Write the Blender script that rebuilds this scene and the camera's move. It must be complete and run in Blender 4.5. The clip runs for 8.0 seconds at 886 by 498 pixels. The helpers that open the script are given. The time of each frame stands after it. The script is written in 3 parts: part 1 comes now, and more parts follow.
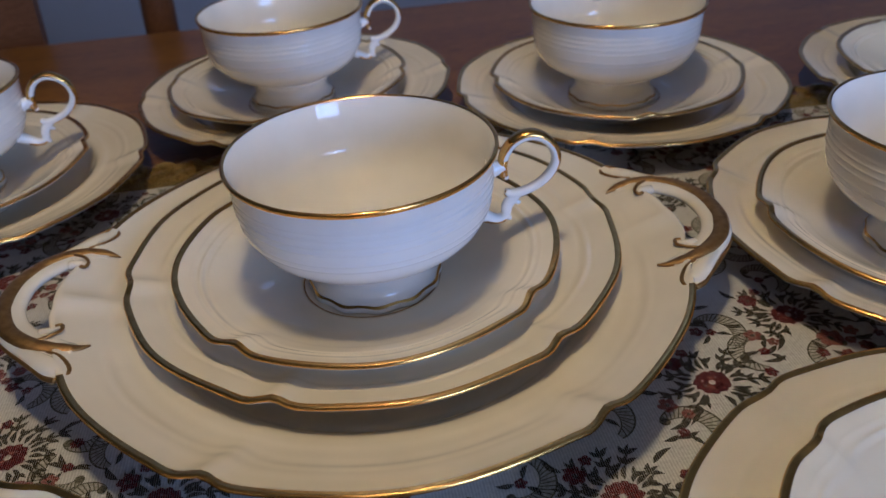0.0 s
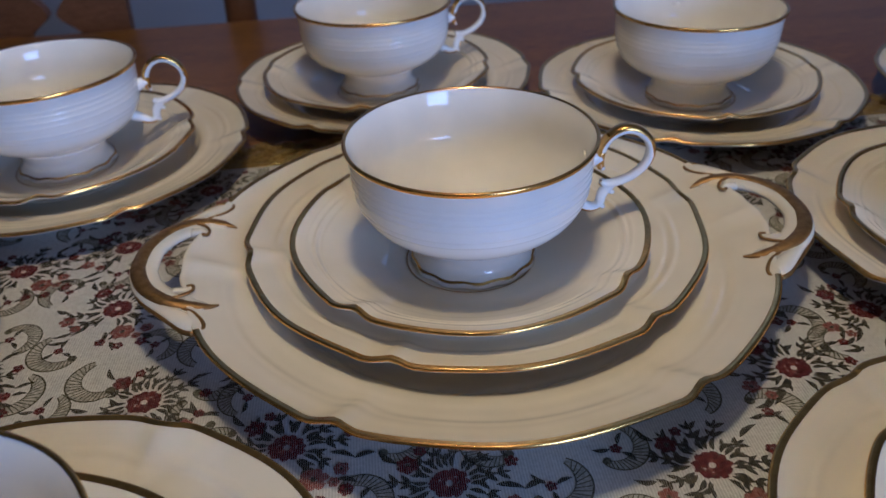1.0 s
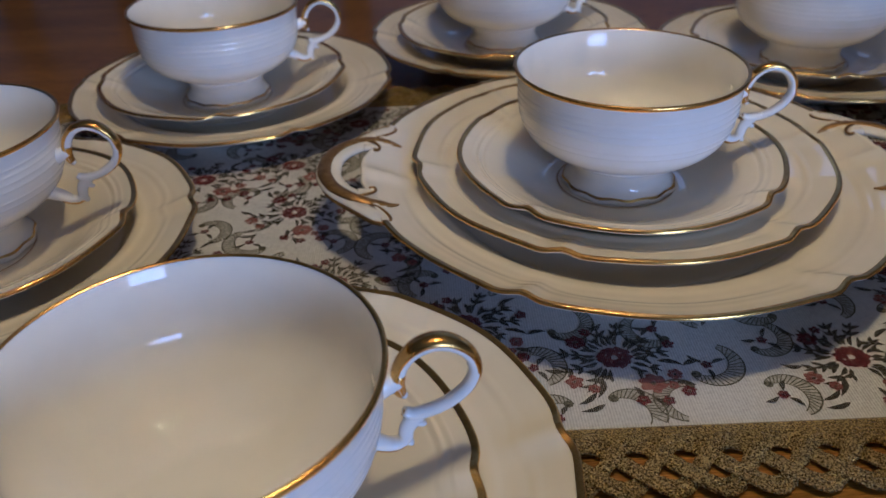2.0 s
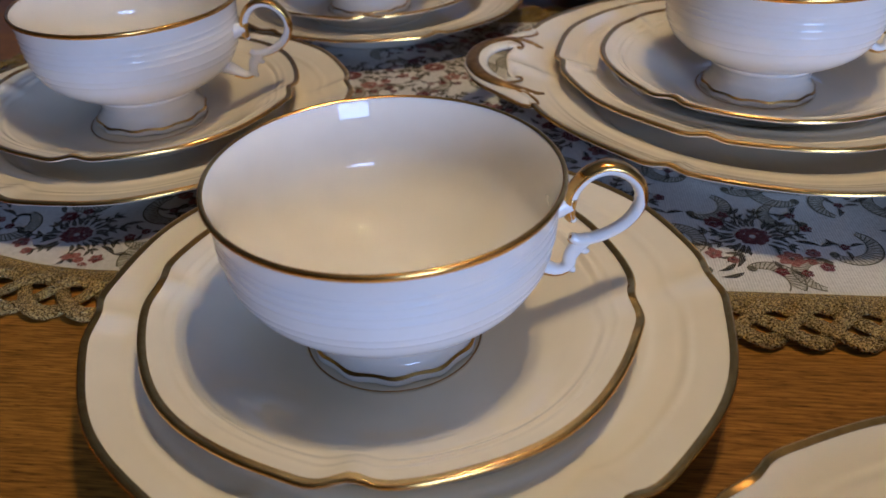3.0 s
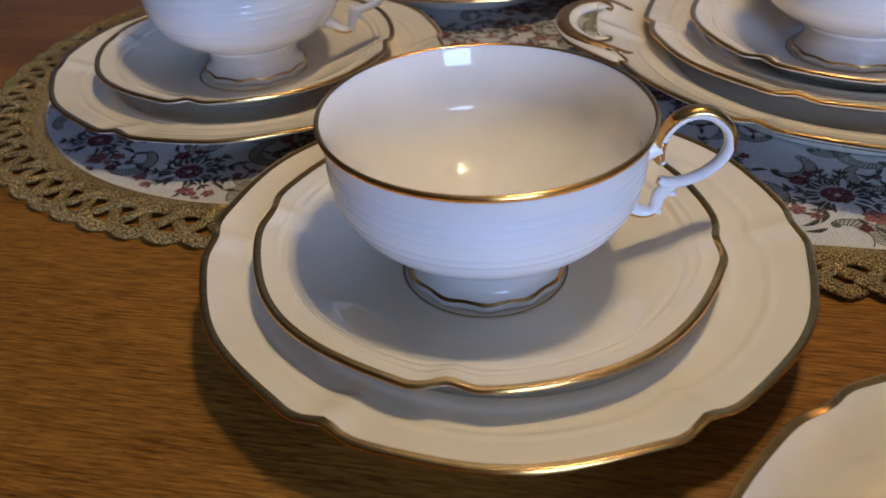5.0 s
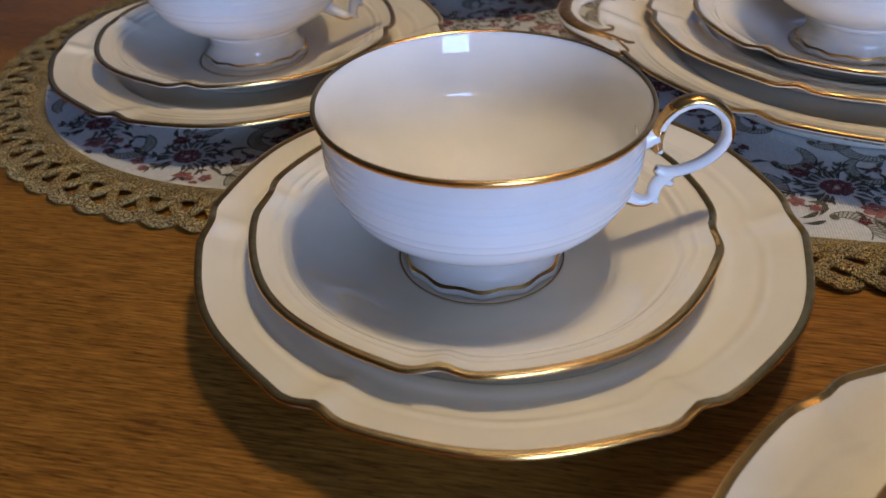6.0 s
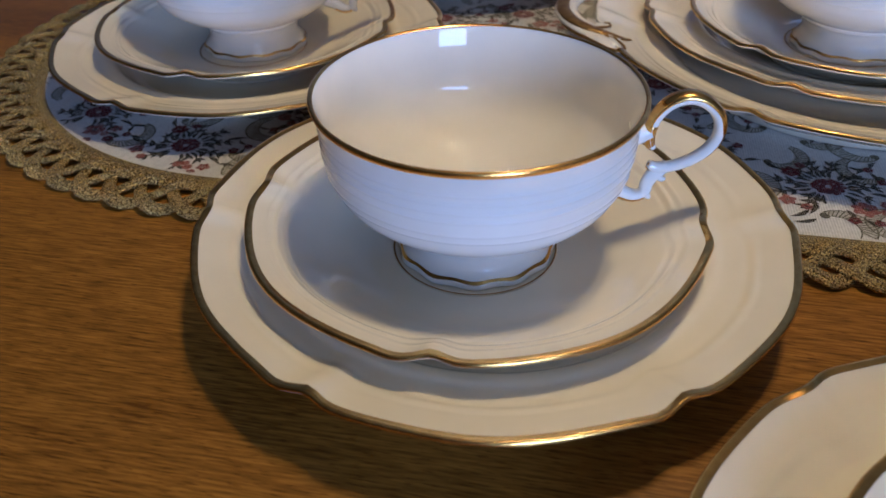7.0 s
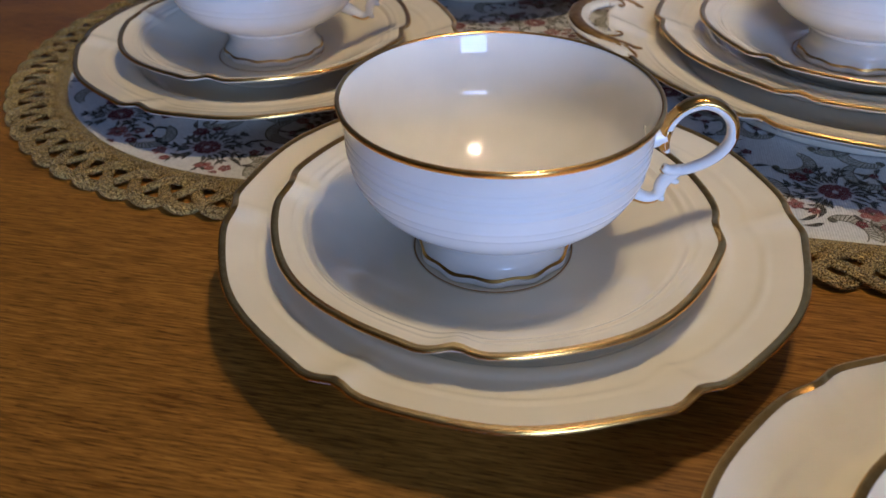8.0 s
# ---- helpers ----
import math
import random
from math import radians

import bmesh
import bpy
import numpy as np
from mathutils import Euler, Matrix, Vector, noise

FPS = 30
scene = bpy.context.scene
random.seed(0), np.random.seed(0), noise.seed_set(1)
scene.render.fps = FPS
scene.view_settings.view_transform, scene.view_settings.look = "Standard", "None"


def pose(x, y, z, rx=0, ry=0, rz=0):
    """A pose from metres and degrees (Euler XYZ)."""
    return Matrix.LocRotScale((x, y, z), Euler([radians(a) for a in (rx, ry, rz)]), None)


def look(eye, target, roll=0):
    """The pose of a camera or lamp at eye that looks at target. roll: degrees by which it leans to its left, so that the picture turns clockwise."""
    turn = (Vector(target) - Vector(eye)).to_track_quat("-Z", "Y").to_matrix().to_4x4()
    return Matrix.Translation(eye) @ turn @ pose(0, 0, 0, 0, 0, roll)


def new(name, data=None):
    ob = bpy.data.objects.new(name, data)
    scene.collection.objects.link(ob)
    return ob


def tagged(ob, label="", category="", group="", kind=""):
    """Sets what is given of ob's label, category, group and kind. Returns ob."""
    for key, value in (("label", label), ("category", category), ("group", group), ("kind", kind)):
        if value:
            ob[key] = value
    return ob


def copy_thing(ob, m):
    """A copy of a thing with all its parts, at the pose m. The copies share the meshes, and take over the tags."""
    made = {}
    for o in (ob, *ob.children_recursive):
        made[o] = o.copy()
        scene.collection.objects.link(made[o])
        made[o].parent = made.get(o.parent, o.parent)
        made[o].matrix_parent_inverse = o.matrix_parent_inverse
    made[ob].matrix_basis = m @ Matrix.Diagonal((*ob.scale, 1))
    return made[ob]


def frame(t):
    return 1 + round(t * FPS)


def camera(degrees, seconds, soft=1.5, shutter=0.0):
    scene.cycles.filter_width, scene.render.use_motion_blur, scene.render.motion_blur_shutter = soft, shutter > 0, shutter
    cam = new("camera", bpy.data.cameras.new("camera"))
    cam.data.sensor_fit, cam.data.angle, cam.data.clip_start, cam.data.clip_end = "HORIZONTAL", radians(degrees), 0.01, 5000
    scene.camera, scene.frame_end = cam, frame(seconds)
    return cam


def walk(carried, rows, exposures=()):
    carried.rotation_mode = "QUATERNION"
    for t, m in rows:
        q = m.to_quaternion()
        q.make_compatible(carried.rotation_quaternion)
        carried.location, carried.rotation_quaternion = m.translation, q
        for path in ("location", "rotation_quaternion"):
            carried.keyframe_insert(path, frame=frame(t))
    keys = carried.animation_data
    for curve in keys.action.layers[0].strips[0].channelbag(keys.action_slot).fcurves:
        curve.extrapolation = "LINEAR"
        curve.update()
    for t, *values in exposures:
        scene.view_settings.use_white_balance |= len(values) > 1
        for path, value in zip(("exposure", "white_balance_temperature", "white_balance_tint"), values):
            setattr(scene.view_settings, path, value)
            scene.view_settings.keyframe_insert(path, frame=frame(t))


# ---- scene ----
cam = camera(58.41, 8.0)
cam.data.dof.use_dof, cam.data.dof.focus_distance, cam.data.dof.aperture_fstop = True, 0.27, 16.0
PATH = [
    (0, (0.01578, 0.00870, 0.20075), (-0.02156, 0.85253, -0.33456), -3.888),
    (0.5, (-0.00348, 0.00415, 0.20178), (-0.06924, 0.84567, -0.33441), -3.444),
    (1, (-0.00950, -0.01501, 0.20902), (-0.09049, 0.82464, -0.32804), -2.928),
    (1.5, (-0.02625, -0.04191, 0.20670), (-0.12767, 0.79571, -0.33005), -2.243),
    (2, (-0.05498, -0.07205, 0.20010), (-0.18899, 0.75885, -0.33995), -1.737),
    (2.2, (-0.06666, -0.08287, 0.19740), (-0.21666, 0.74149, -0.34842), -1.662),
    (3.3, (-0.07676, -0.12535, 0.17139), (-0.32497, 0.65358, -0.40452), -1.733),
    (3.5, (-0.07856, -0.12816, 0.16971), (-0.33518, 0.64187, -0.41442), -1.773),
    (4, (-0.07408, -0.13163, 0.17268), (-0.35861, 0.62542, -0.41548), -2.274),
    (4.5, (-0.07747, -0.13630, 0.17082), (-0.37673, 0.61365, -0.41910), -2.569),
    (5, (-0.07670, -0.14046, 0.17554), (-0.37989, 0.61201, -0.40915), -2.756),
    (6.5, (-0.07310, -0.14018, 0.17304), (-0.37630, 0.60314, -0.42325), -1.587),
    (7, (-0.07189, -0.14317, 0.17393), (-0.37288, 0.60136, -0.42195), -1.083),
    (7.5, (-0.07379, -0.15050, 0.17626), (-0.37595, 0.59666, -0.41573), -0.767),
    (8, (-0.07487, -0.15319, 0.17628), (-0.37860, 0.59679, -0.41132), -0.634),
]
walk(cam, [(t, look(eye, target, roll)) for t, eye, target, roll in PATH], [(0.0, -0.21, 5120, 11), (1.3, -0.18, 4850, 11), (2.2, -0.28, 5120, 11), (3.3, 0.13, 5500, 12), (6.3, 0.16, 5190, 11), (8.0, 0.17, 5190, 11)])

# ---- light ----
world = bpy.data.worlds.new("sky")
scene.world = world
world.use_nodes = True
sky = world.node_tree.nodes.new("ShaderNodeTexSky")
sky.sky_type, sky.sun_disc, sky.sun_elevation, sky.sun_rotation = "NISHITA", False, radians(35), radians(200)
world.node_tree.links.new(sky.outputs[0], world.node_tree.nodes["Background"].inputs[0])
world.node_tree.nodes["Background"].inputs[1].default_value = 0.08

# The table, its runner, the cake plate and the room share one turn about the middle of the table.
CX, CY, TURN = -0.023, 0.276, 10.0
ROOM = pose(CX, CY, 0, 0, 0, TURN)

WINDOW_X = 1.12
day = bpy.data.lights.new("window_light", "AREA")
day.shape, day.size, day.size_y, day.energy, day.color = "RECTANGLE", 1.1, 1.0, 57.0, (0.45, 0.60, 1.0)
new("window_light", day).matrix_world = ROOM @ look((WINDOW_X, -2.46, 0.47), (WINDOW_X, 0.0, 0.47))
fanlight = bpy.data.lights.new("fanlight_light", "AREA")
fanlight.shape, fanlight.size, fanlight.size_y, fanlight.energy, fanlight.color = "RECTANGLE", 0.12, 0.34, 0.18, (0.47, 0.60, 1.0)
new("fanlight_light", fanlight).matrix_world = ROOM @ look((0.65, 2.16, 1.34), (0.65, 0.0, 1.34))
LAMP = (-0.010, -0.085, 0.78)
BULBS = [(0.036 * math.cos(a), 0.036 * math.sin(a), 0.04) for a in np.linspace(0.4, 0.4 + 2 * math.pi, 5, endpoint=False)]
for x, y, z in BULBS:
    glow = bpy.data.lights.new("bulb_light", "POINT")
    glow.energy, glow.color, glow.shadow_soft_size = 2.25, (1.0, 0.73, 0.38), 0.005
    new("bulb_light", glow).matrix_world = ROOM @ pose(LAMP[0] + x, LAMP[1] + y, LAMP[2] + z)


# ---- materials ----
def material(name, color, rough=0.5, metal=0.0, coat=0.0, spec=0.5):
    m = bpy.data.materials.new(name)
    m.use_nodes = True
    b = m.node_tree.nodes["Principled BSDF"]
    b.inputs["Base Color"].default_value = (*color, 1)
    b.inputs["Roughness"].default_value = rough
    b.inputs["Metallic"].default_value = metal
    b.inputs["Coat Weight"].default_value = coat
    b.inputs["Specular IOR Level"].default_value = spec
    return m


def node(m, kind, **values):
    n = m.node_tree.nodes.new(kind)
    for key, value in values.items():
        n.inputs[key.replace("_", " ")].default_value = value
    return n


def link(m, a, b):
    m.node_tree.links.new(a, b)


def coords(m, scale=(1, 1, 1), turn=0.0):
    t = m.node_tree.nodes.new("ShaderNodeTexCoord")
    p = m.node_tree.nodes.new("ShaderNodeMapping")
    p.inputs["Scale"].default_value = scale
    p.inputs["Rotation"].default_value = (0, 0, radians(turn))
    link(m, t.outputs["Object"], p.inputs["Vector"])
    return p.outputs[0]


def mottled(m, vec, scale, dark, light, detail=4.0, low=0.35, high=0.65):
    """A noise between two colours, on the base colour; returns the noise node."""
    n = node(m, "ShaderNodeTexNoise", Scale=scale, Detail=detail)
    link(m, vec, n.inputs["Vector"])
    r = m.node_tree.nodes.new("ShaderNodeValToRGB")
    r.color_ramp.elements[0].position, r.color_ramp.elements[1].position = low, high
    r.color_ramp.elements[0].color, r.color_ramp.elements[1].color = (*dark, 1), (*light, 1)
    link(m, n.outputs["Fac"], r.inputs["Fac"])
    link(m, r.outputs[0], m.node_tree.nodes["Principled BSDF"].inputs["Base Color"])
    return n, r


def bumped(m, source, strength, distance):
    b = node(m, "ShaderNodeBump", Strength=strength, Distance=distance)
    link(m, source, b.inputs["Height"])
    link(m, b.outputs[0], m.node_tree.nodes["Principled BSDF"].inputs["Normal"])
    return b


def porcelain_material(name, dark, light):
    m = material(name, light, 0.02, 0.0, 0.0, 0.5)
    vec = coords(m)
    mottled(m, vec, 40.0, dark, light)
    n = node(m, "ShaderNodeTexNoise", Scale=70.0, Detail=2.0)
    link(m, vec, n.inputs["Vector"])
    bumped(m, n.outputs["Fac"], 0.08, 0.0005)
    return m


def gold_material(name, rough, dark, light):
    m = material(name, (0.6, 0.36, 0.1), rough, 1.0)
    vec = coords(m)
    n, r = mottled(m, vec, 300.0, dark, light, 3.0)
    rr = node(m, "ShaderNodeMapRange", To_Min=rough + 0.04, To_Max=rough - 0.04)
    link(m, n.outputs["Fac"], rr.inputs["Value"])
    link(m, rr.outputs[0], m.node_tree.nodes["Principled BSDF"].inputs["Roughness"])
    return m


def wood_material(name, dark, light, rough, scale=1.0, turn=0.0, coat=0.06):
    m = material(name, light, rough, 0.0, coat, 0.12)
    m.node_tree.nodes["Principled BSDF"].inputs["Coat Roughness"].default_value = 0.1
    broad = node(m, "ShaderNodeTexNoise", Scale=9.0 * scale, Detail=5.0, Distortion=0.6)
    link(m, coords(m, (0.6, 3.5, 3.5), turn), broad.inputs["Vector"])
    fine = node(m, "ShaderNodeTexNoise", Scale=90.0 * scale, Detail=7.0)
    link(m, coords(m, (0.8, 12.0, 12.0), turn), fine.inputs["Vector"])
    pore = node(m, "ShaderNodeTexNoise", Scale=200.0 * scale, Detail=2.0)
    link(m, coords(m, (0.8, 8.0, 8.0), turn), pore.inputs["Vector"])
    mix = node(m, "ShaderNodeMix")
    mix.inputs[0].default_value = 0.62
    link(m, broad.outputs["Fac"], mix.inputs[2])
    link(m, fine.outputs["Fac"], mix.inputs[3])
    ramp = m.node_tree.nodes.new("ShaderNodeValToRGB")
    ramp.color_ramp.elements[0].position, ramp.color_ramp.elements[1].position = 0.36, 0.64
    ramp.color_ramp.elements[0].color, ramp.color_ramp.elements[1].color = (*dark, 1), (*light, 1)
    link(m, mix.outputs[0], ramp.inputs["Fac"])
    pr = m.node_tree.nodes.new("ShaderNodeValToRGB")
    pr.color_ramp.elements[0].position, pr.color_ramp.elements[1].position = 0.33, 0.44
    pr.color_ramp.elements[0].color, pr.color_ramp.elements[1].color = (0.58, 0.52, 0.47, 1), (1, 1, 1, 1)
    link(m, pore.outputs["Fac"], pr.inputs["Fac"])
    mul = m.node_tree.nodes.new("ShaderNodeMix")
    mul.data_type, mul.blend_type = "RGBA", "MULTIPLY"
    mul.inputs[0].default_value = 1.0
    link(m, ramp.outputs[0], mul.inputs[6])
    link(m, pr.outputs[0], mul.inputs[7])
    link(m, mul.outputs[2], m.node_tree.nodes["Principled BSDF"].inputs["Base Color"])
    bumped(m, pore.outputs["Fac"], 0.15, 0.0003)
    return m


def cloth_material():
    m = material("cream_ribbed_weave", (0.62, 0.57, 0.49), 0.85, 0.0, 0.0, 0.2)
    vec = coords(m)
    rib = node(m, "ShaderNodeTexWave", Scale=300.0, Distortion=0.6, Detail=1.0)
    link(m, vec, rib.inputs["Vector"])
    grain = node(m, "ShaderNodeTexNoise", Scale=900.0, Detail=2.0)
    link(m, vec, grain.inputs["Vector"])
    mix = node(m, "ShaderNodeMix")
    mix.inputs[0].default_value = 0.68
    link(m, rib.outputs["Fac"], mix.inputs[2])
    link(m, grain.outputs["Fac"], mix.inputs[3])
    r = m.node_tree.nodes.new("ShaderNodeValToRGB")
    r.color_ramp.elements[0].position, r.color_ramp.elements[1].position = 0.2, 0.7
    r.color_ramp.elements[0].color, r.color_ramp.elements[1].color = (0.46, 0.44, 0.40, 1), (0.66, 0.64, 0.59, 1)
    link(m, mix.outputs[0], r.inputs["Fac"])
    link(m, r.outputs[0], m.node_tree.nodes["Principled BSDF"].inputs["Base Color"])
    bumped(m, mix.outputs[0], 0.3, 0.0004)
    return m


def thread_material(name, dark, light, scale=1100.0, gaps=True):
    m = material(name, light, 0.85, 0.0, 0.0, 0.2)
    vec = coords(m)
    n, r = mottled(m, vec, scale, dark, light, 2.0, 0.38, 0.62)
    bumped(m, n.outputs["Fac"], 0.5, 0.0004)
    # the ground weave shows between the stitches
    if gaps:
        weave = node(m, "ShaderNodeTexWave", Scale=420.0, Distortion=1.6, Detail=2.0, Detail_Scale=4.0)
        link(m, vec, weave.inputs["Vector"])
        cover = m.node_tree.nodes.new("ShaderNodeValToRGB")
        cover.color_ramp.elements[0].position, cover.color_ramp.elements[1].position = 0.03, 0.12
        link(m, weave.outputs["Fac"], cover.inputs["Fac"])
        link(m, cover.outputs[0], m.node_tree.nodes["Principled BSDF"].inputs["Alpha"])
    return m


def lace_material():
    m = material("gold_metallic_thread", (0.42, 0.33, 0.16), 0.22, 0.65)
    vec = coords(m)
    # the braid's sparkle is put into the colour: bright gold specks on dark brown
    n, r = mottled(m, vec, 1500.0, (0.16, 0.095, 0.02), (0.95, 0.68, 0.23), 2.0, 0.38, 0.62)
    bumped(m, n.outputs["Fac"], 1.0, 0.0018)
    return m


def wall_material(name, color):
    m = material(name, color, 0.8, 0.0, 0.0, 0.3)
    vec = coords(m)
    n, r = mottled(m, vec, 3.0, tuple(c * 0.94 for c in color), color)
    n2 = node(m, "ShaderNodeTexNoise", Scale=180.0)
    link(m, vec, n2.inputs["Vector"])
    bumped(m, n2.outputs["Fac"], 0.15, 0.002)
    return m


PORCELAIN, GOLD = porcelain_material("ivory_porcelain", (0.77, 0.685, 0.51), (0.81, 0.725, 0.55)), gold_material("worn_gold", 0.21, (0.70, 0.40, 0.105), (0.84, 0.51, 0.14))
MATT_GOLD = gold_material("matt_gold", 0.5, (0.32, 0.18, 0.06), (0.42, 0.25, 0.085))
WHITE_PORCELAIN = porcelain_material("white_porcelain", (0.84, 0.79, 0.69), (0.88, 0.835, 0.74))
TABLE_WOOD = wood_material("brown_table_wood", (0.105, 0.040, 0.004), (0.37, 0.165, 0.021), 0.34, 1.0, 0.0, 0.03)
CHAIR_WOOD = wood_material("red_brown_chair_wood", (0.13, 0.06, 0.03), (0.24, 0.11, 0.055), 0.35)
FLOOR_WOOD = wood_material("oak_floor_wood", (0.2, 0.11, 0.05), (0.34, 0.2, 0.1), 0.4)
CLOTH, LACE = cloth_material(), lace_material()
ROSE = thread_material("dark_red_thread", (0.06, 0.011, 0.014), (0.20, 0.042, 0.04), 1100.0)
PINK = thread_material("faded_red_thread", (0.18, 0.045, 0.038), (0.36, 0.155, 0.125), 1100.0)
LEAF = thread_material("dark_green_thread", (0.022, 0.021, 0.016), (0.105, 0.088, 0.058), 1100.0)
SCROLL = thread_material("pale_olive_thread", (0.33, 0.31, 0.25), (0.50, 0.47, 0.40), 900.0, False)
RIB = thread_material("grey_olive_thread", (0.07, 0.065, 0.045), (0.21, 0.19, 0.13), 1100.0, False)
WALL = wall_material("pale_blue_plaster", (0.60, 0.63, 0.70))
CEILING = wall_material("white_ceiling_paint", (0.44, 0.41, 0.36))
SIDE_WALL = wall_material("brown_beige_plaster", (0.22, 0.18, 0.14))
FRAME_PAINT = material("white_frame_paint", (0.75, 0.75, 0.73), 0.4)
SHADE = wall_material("brown_lamp_fabric", (0.22, 0.15, 0.09))
BRASS = material("dull_brass", (0.5, 0.36, 0.15), 0.35, 1.0)
SEAT = thread_material("beige_seat_fabric", (0.28, 0.22, 0.16), (0.42, 0.35, 0.27), 400.0, False)


# ---- building helpers ----
def part(name, bm, mat, parent=None, label="", smooth=True):
    data = bpy.data.meshes.new(name)
    bmesh.ops.recalc_face_normals(bm, faces=bm.faces)
    bm.to_mesh(data)
    bm.free()
    data.materials.append(mat)
    if smooth:
        data.polygons.foreach_set("use_smooth", [True] * len(data.polygons))
    ob = new(name, data)
    ob.parent = parent
    if label:
        tagged(ob, label)
    return ob


def thing(name, m, label, category, group="", kind=""):
    ob = new(name)
    ob.matrix_world = m
    ob.empty_display_size = 0.02
    return tagged(ob, label, category, group, kind)


def box(bm, x0, x1, y0, y1, z0, z1, bevel=0.0):
    made = bmesh.ops.create_cube(bm, size=1.0)["verts"]
    bmesh.ops.scale(bm, vec=(x1 - x0, y1 - y0, z1 - z0), verts=made)
    bmesh.ops.translate(bm, vec=((x0 + x1) / 2, (y0 + y1) / 2, (z0 + z1) / 2), verts=made)
    if bevel:
        edges = list({e for v in made for e in v.link_edges})
        bmesh.ops.bevel(bm, geom=edges, offset=bevel, segments=3, affect="EDGES", profile=0.5)


def smoothed(points, steps):
    """A Catmull-Rom line through the points (tuples of any length)."""
    pts = [np.array(p, float) for p in points]
    pts = [2 * pts[0] - pts[1], *pts, 2 * pts[-1] - pts[-2]]
    out = []
    for a, b, c, d in zip(pts, pts[1:], pts[2:], pts[3:]):
        for k in range(steps):
            t = k / steps
            out.append(0.5 * (2 * b + (c - a) * t + (2 * a - 5 * b + 4 * c - d) * t * t + (3 * b - a - 3 * c + d) * t ** 3))
    return out + [pts[-2]]


def turned(bm, profile, shape, steps=192, close=False):
    """A surface of revolution: profile rows (r, z); shape(r, z, angle) gives the shaped r and z."""
    rings = []
    for r, z in profile:
        if r < 1e-6:
            rings.append([bm.verts.new((0, 0, z))])
            continue
        ring = []
        for k in range(steps):
            a = 2 * math.pi * k / steps
            rr, zz = shape(r, z, a)
            ring.append(bm.verts.new((rr * math.cos(a), rr * math.sin(a), zz)))
        rings.append(ring)
    pairs = list(zip(rings, rings[1:])) + ([(rings[-1], rings[0])] if close else [])
    for p, q in pairs:
        for k in range(steps):
            j = (k + 1) % steps
            if len(p) == 1 and len(q) == 1:
                continue
            if len(p) == 1:
                bm.faces.new((p[0], q[k], q[j]))
            elif len(q) == 1:
                bm.faces.new((p[k], q[0], p[j]))
            else:
                bm.faces.new((p[k], q[k], q[j], p[j]))
    return bm


def swept(bm, path, up, sides=10, closed=False):
    """A tube along path rows (x, y, z, half width, half height); widths lie across the tangent and the vector up."""
    n = len(path)
    rings = []
    for i, row in enumerate(path):
        p = Vector(row[:3])
        a = Vector(path[(i - 1) % n if closed else max(i - 1, 0)][:3])
        b = Vector(path[(i + 1) % n if closed else min(i + 1, n - 1)][:3])
        t = (b - a).normalized()
        s = t.cross(Vector(up)).normalized()
        u = s.cross(t).normalized()
        w, h = row[3], row[4]
        rings.append([bm.verts.new(p + s * (w * math.cos(2 * math.pi * k / sides)) + u * (h * math.sin(2 * math.pi * k / sides))) for k in range(sides)])
    for p, q in list(zip(rings, rings[1:])) + ([(rings[-1], rings[0])] if closed else []):
        for k in range(sides):
            j = (k + 1) % sides
            bm.faces.new((p[k], p[j], q[j], q[k]))
    if not closed:
        bm.faces.new(rings[0])
        bm.faces.new(rings[-1])
    return bm


def bell(x, w):
    return math.exp(-((x / w) ** 2))


def lobed(R, count, inner):
    """The bracket-shaped outline of the service: broad lobes that meet in small curled notches."""
    def shape(r, z, a):
        step = 2 * math.pi / count
        d = (a + step / 2) % step - step / 2
        arc = d * R
        grow = min(max((r / R - inner) / (1 - inner), 0.0), 1.0)
        grow = grow * grow * (3 - 2 * grow)
        edge = -0.0012 * bell(arc, 0.008) - 0.0010 * bell(arc - 0.0010, 0.0055) + 0.0007 * bell(arc + 0.0085, 0.0058)
        edge += 0.0003 - 0.0008 * (1 - math.cos(4 * math.pi * d / step)) * 0.5
        relief = 0.0007 * bell(arc, 0.0035) * (1 - bell(r / R - 1.0, 0.02)) * grow + 0.0006 * bell(arc - 0.001, 0.004) * grow
        relief -= 0.0002 * (bell(arc - 0.008, 0.004) + bell(arc + 0.009, 0.004)) * grow
        ridge = r / R - 0.875 + 0.022 * bell(arc, 0.011)
        relief += 0.00030 * (bell(ridge, 0.011) - 0.7 * bell(ridge + 0.026, 0.011)) * (1 - 0.35 * math.cos(2 * math.pi * d / step))
        return r + edge * grow, z + relief
    return shape


def gold_band(profile, top, edge_index, under):
    """The rows of the profile near its edge, lifted by a hair."""
    rows = profile[edge_index - top: edge_index + under + 1]
    out = []
    for i, (r, z) in enumerate(rows):
        lift = 0.00022
        out.append((r + (lift if i >= top - 1 else 0.0), z + (lift if i <= top else -lift * 0.5)))
    return out


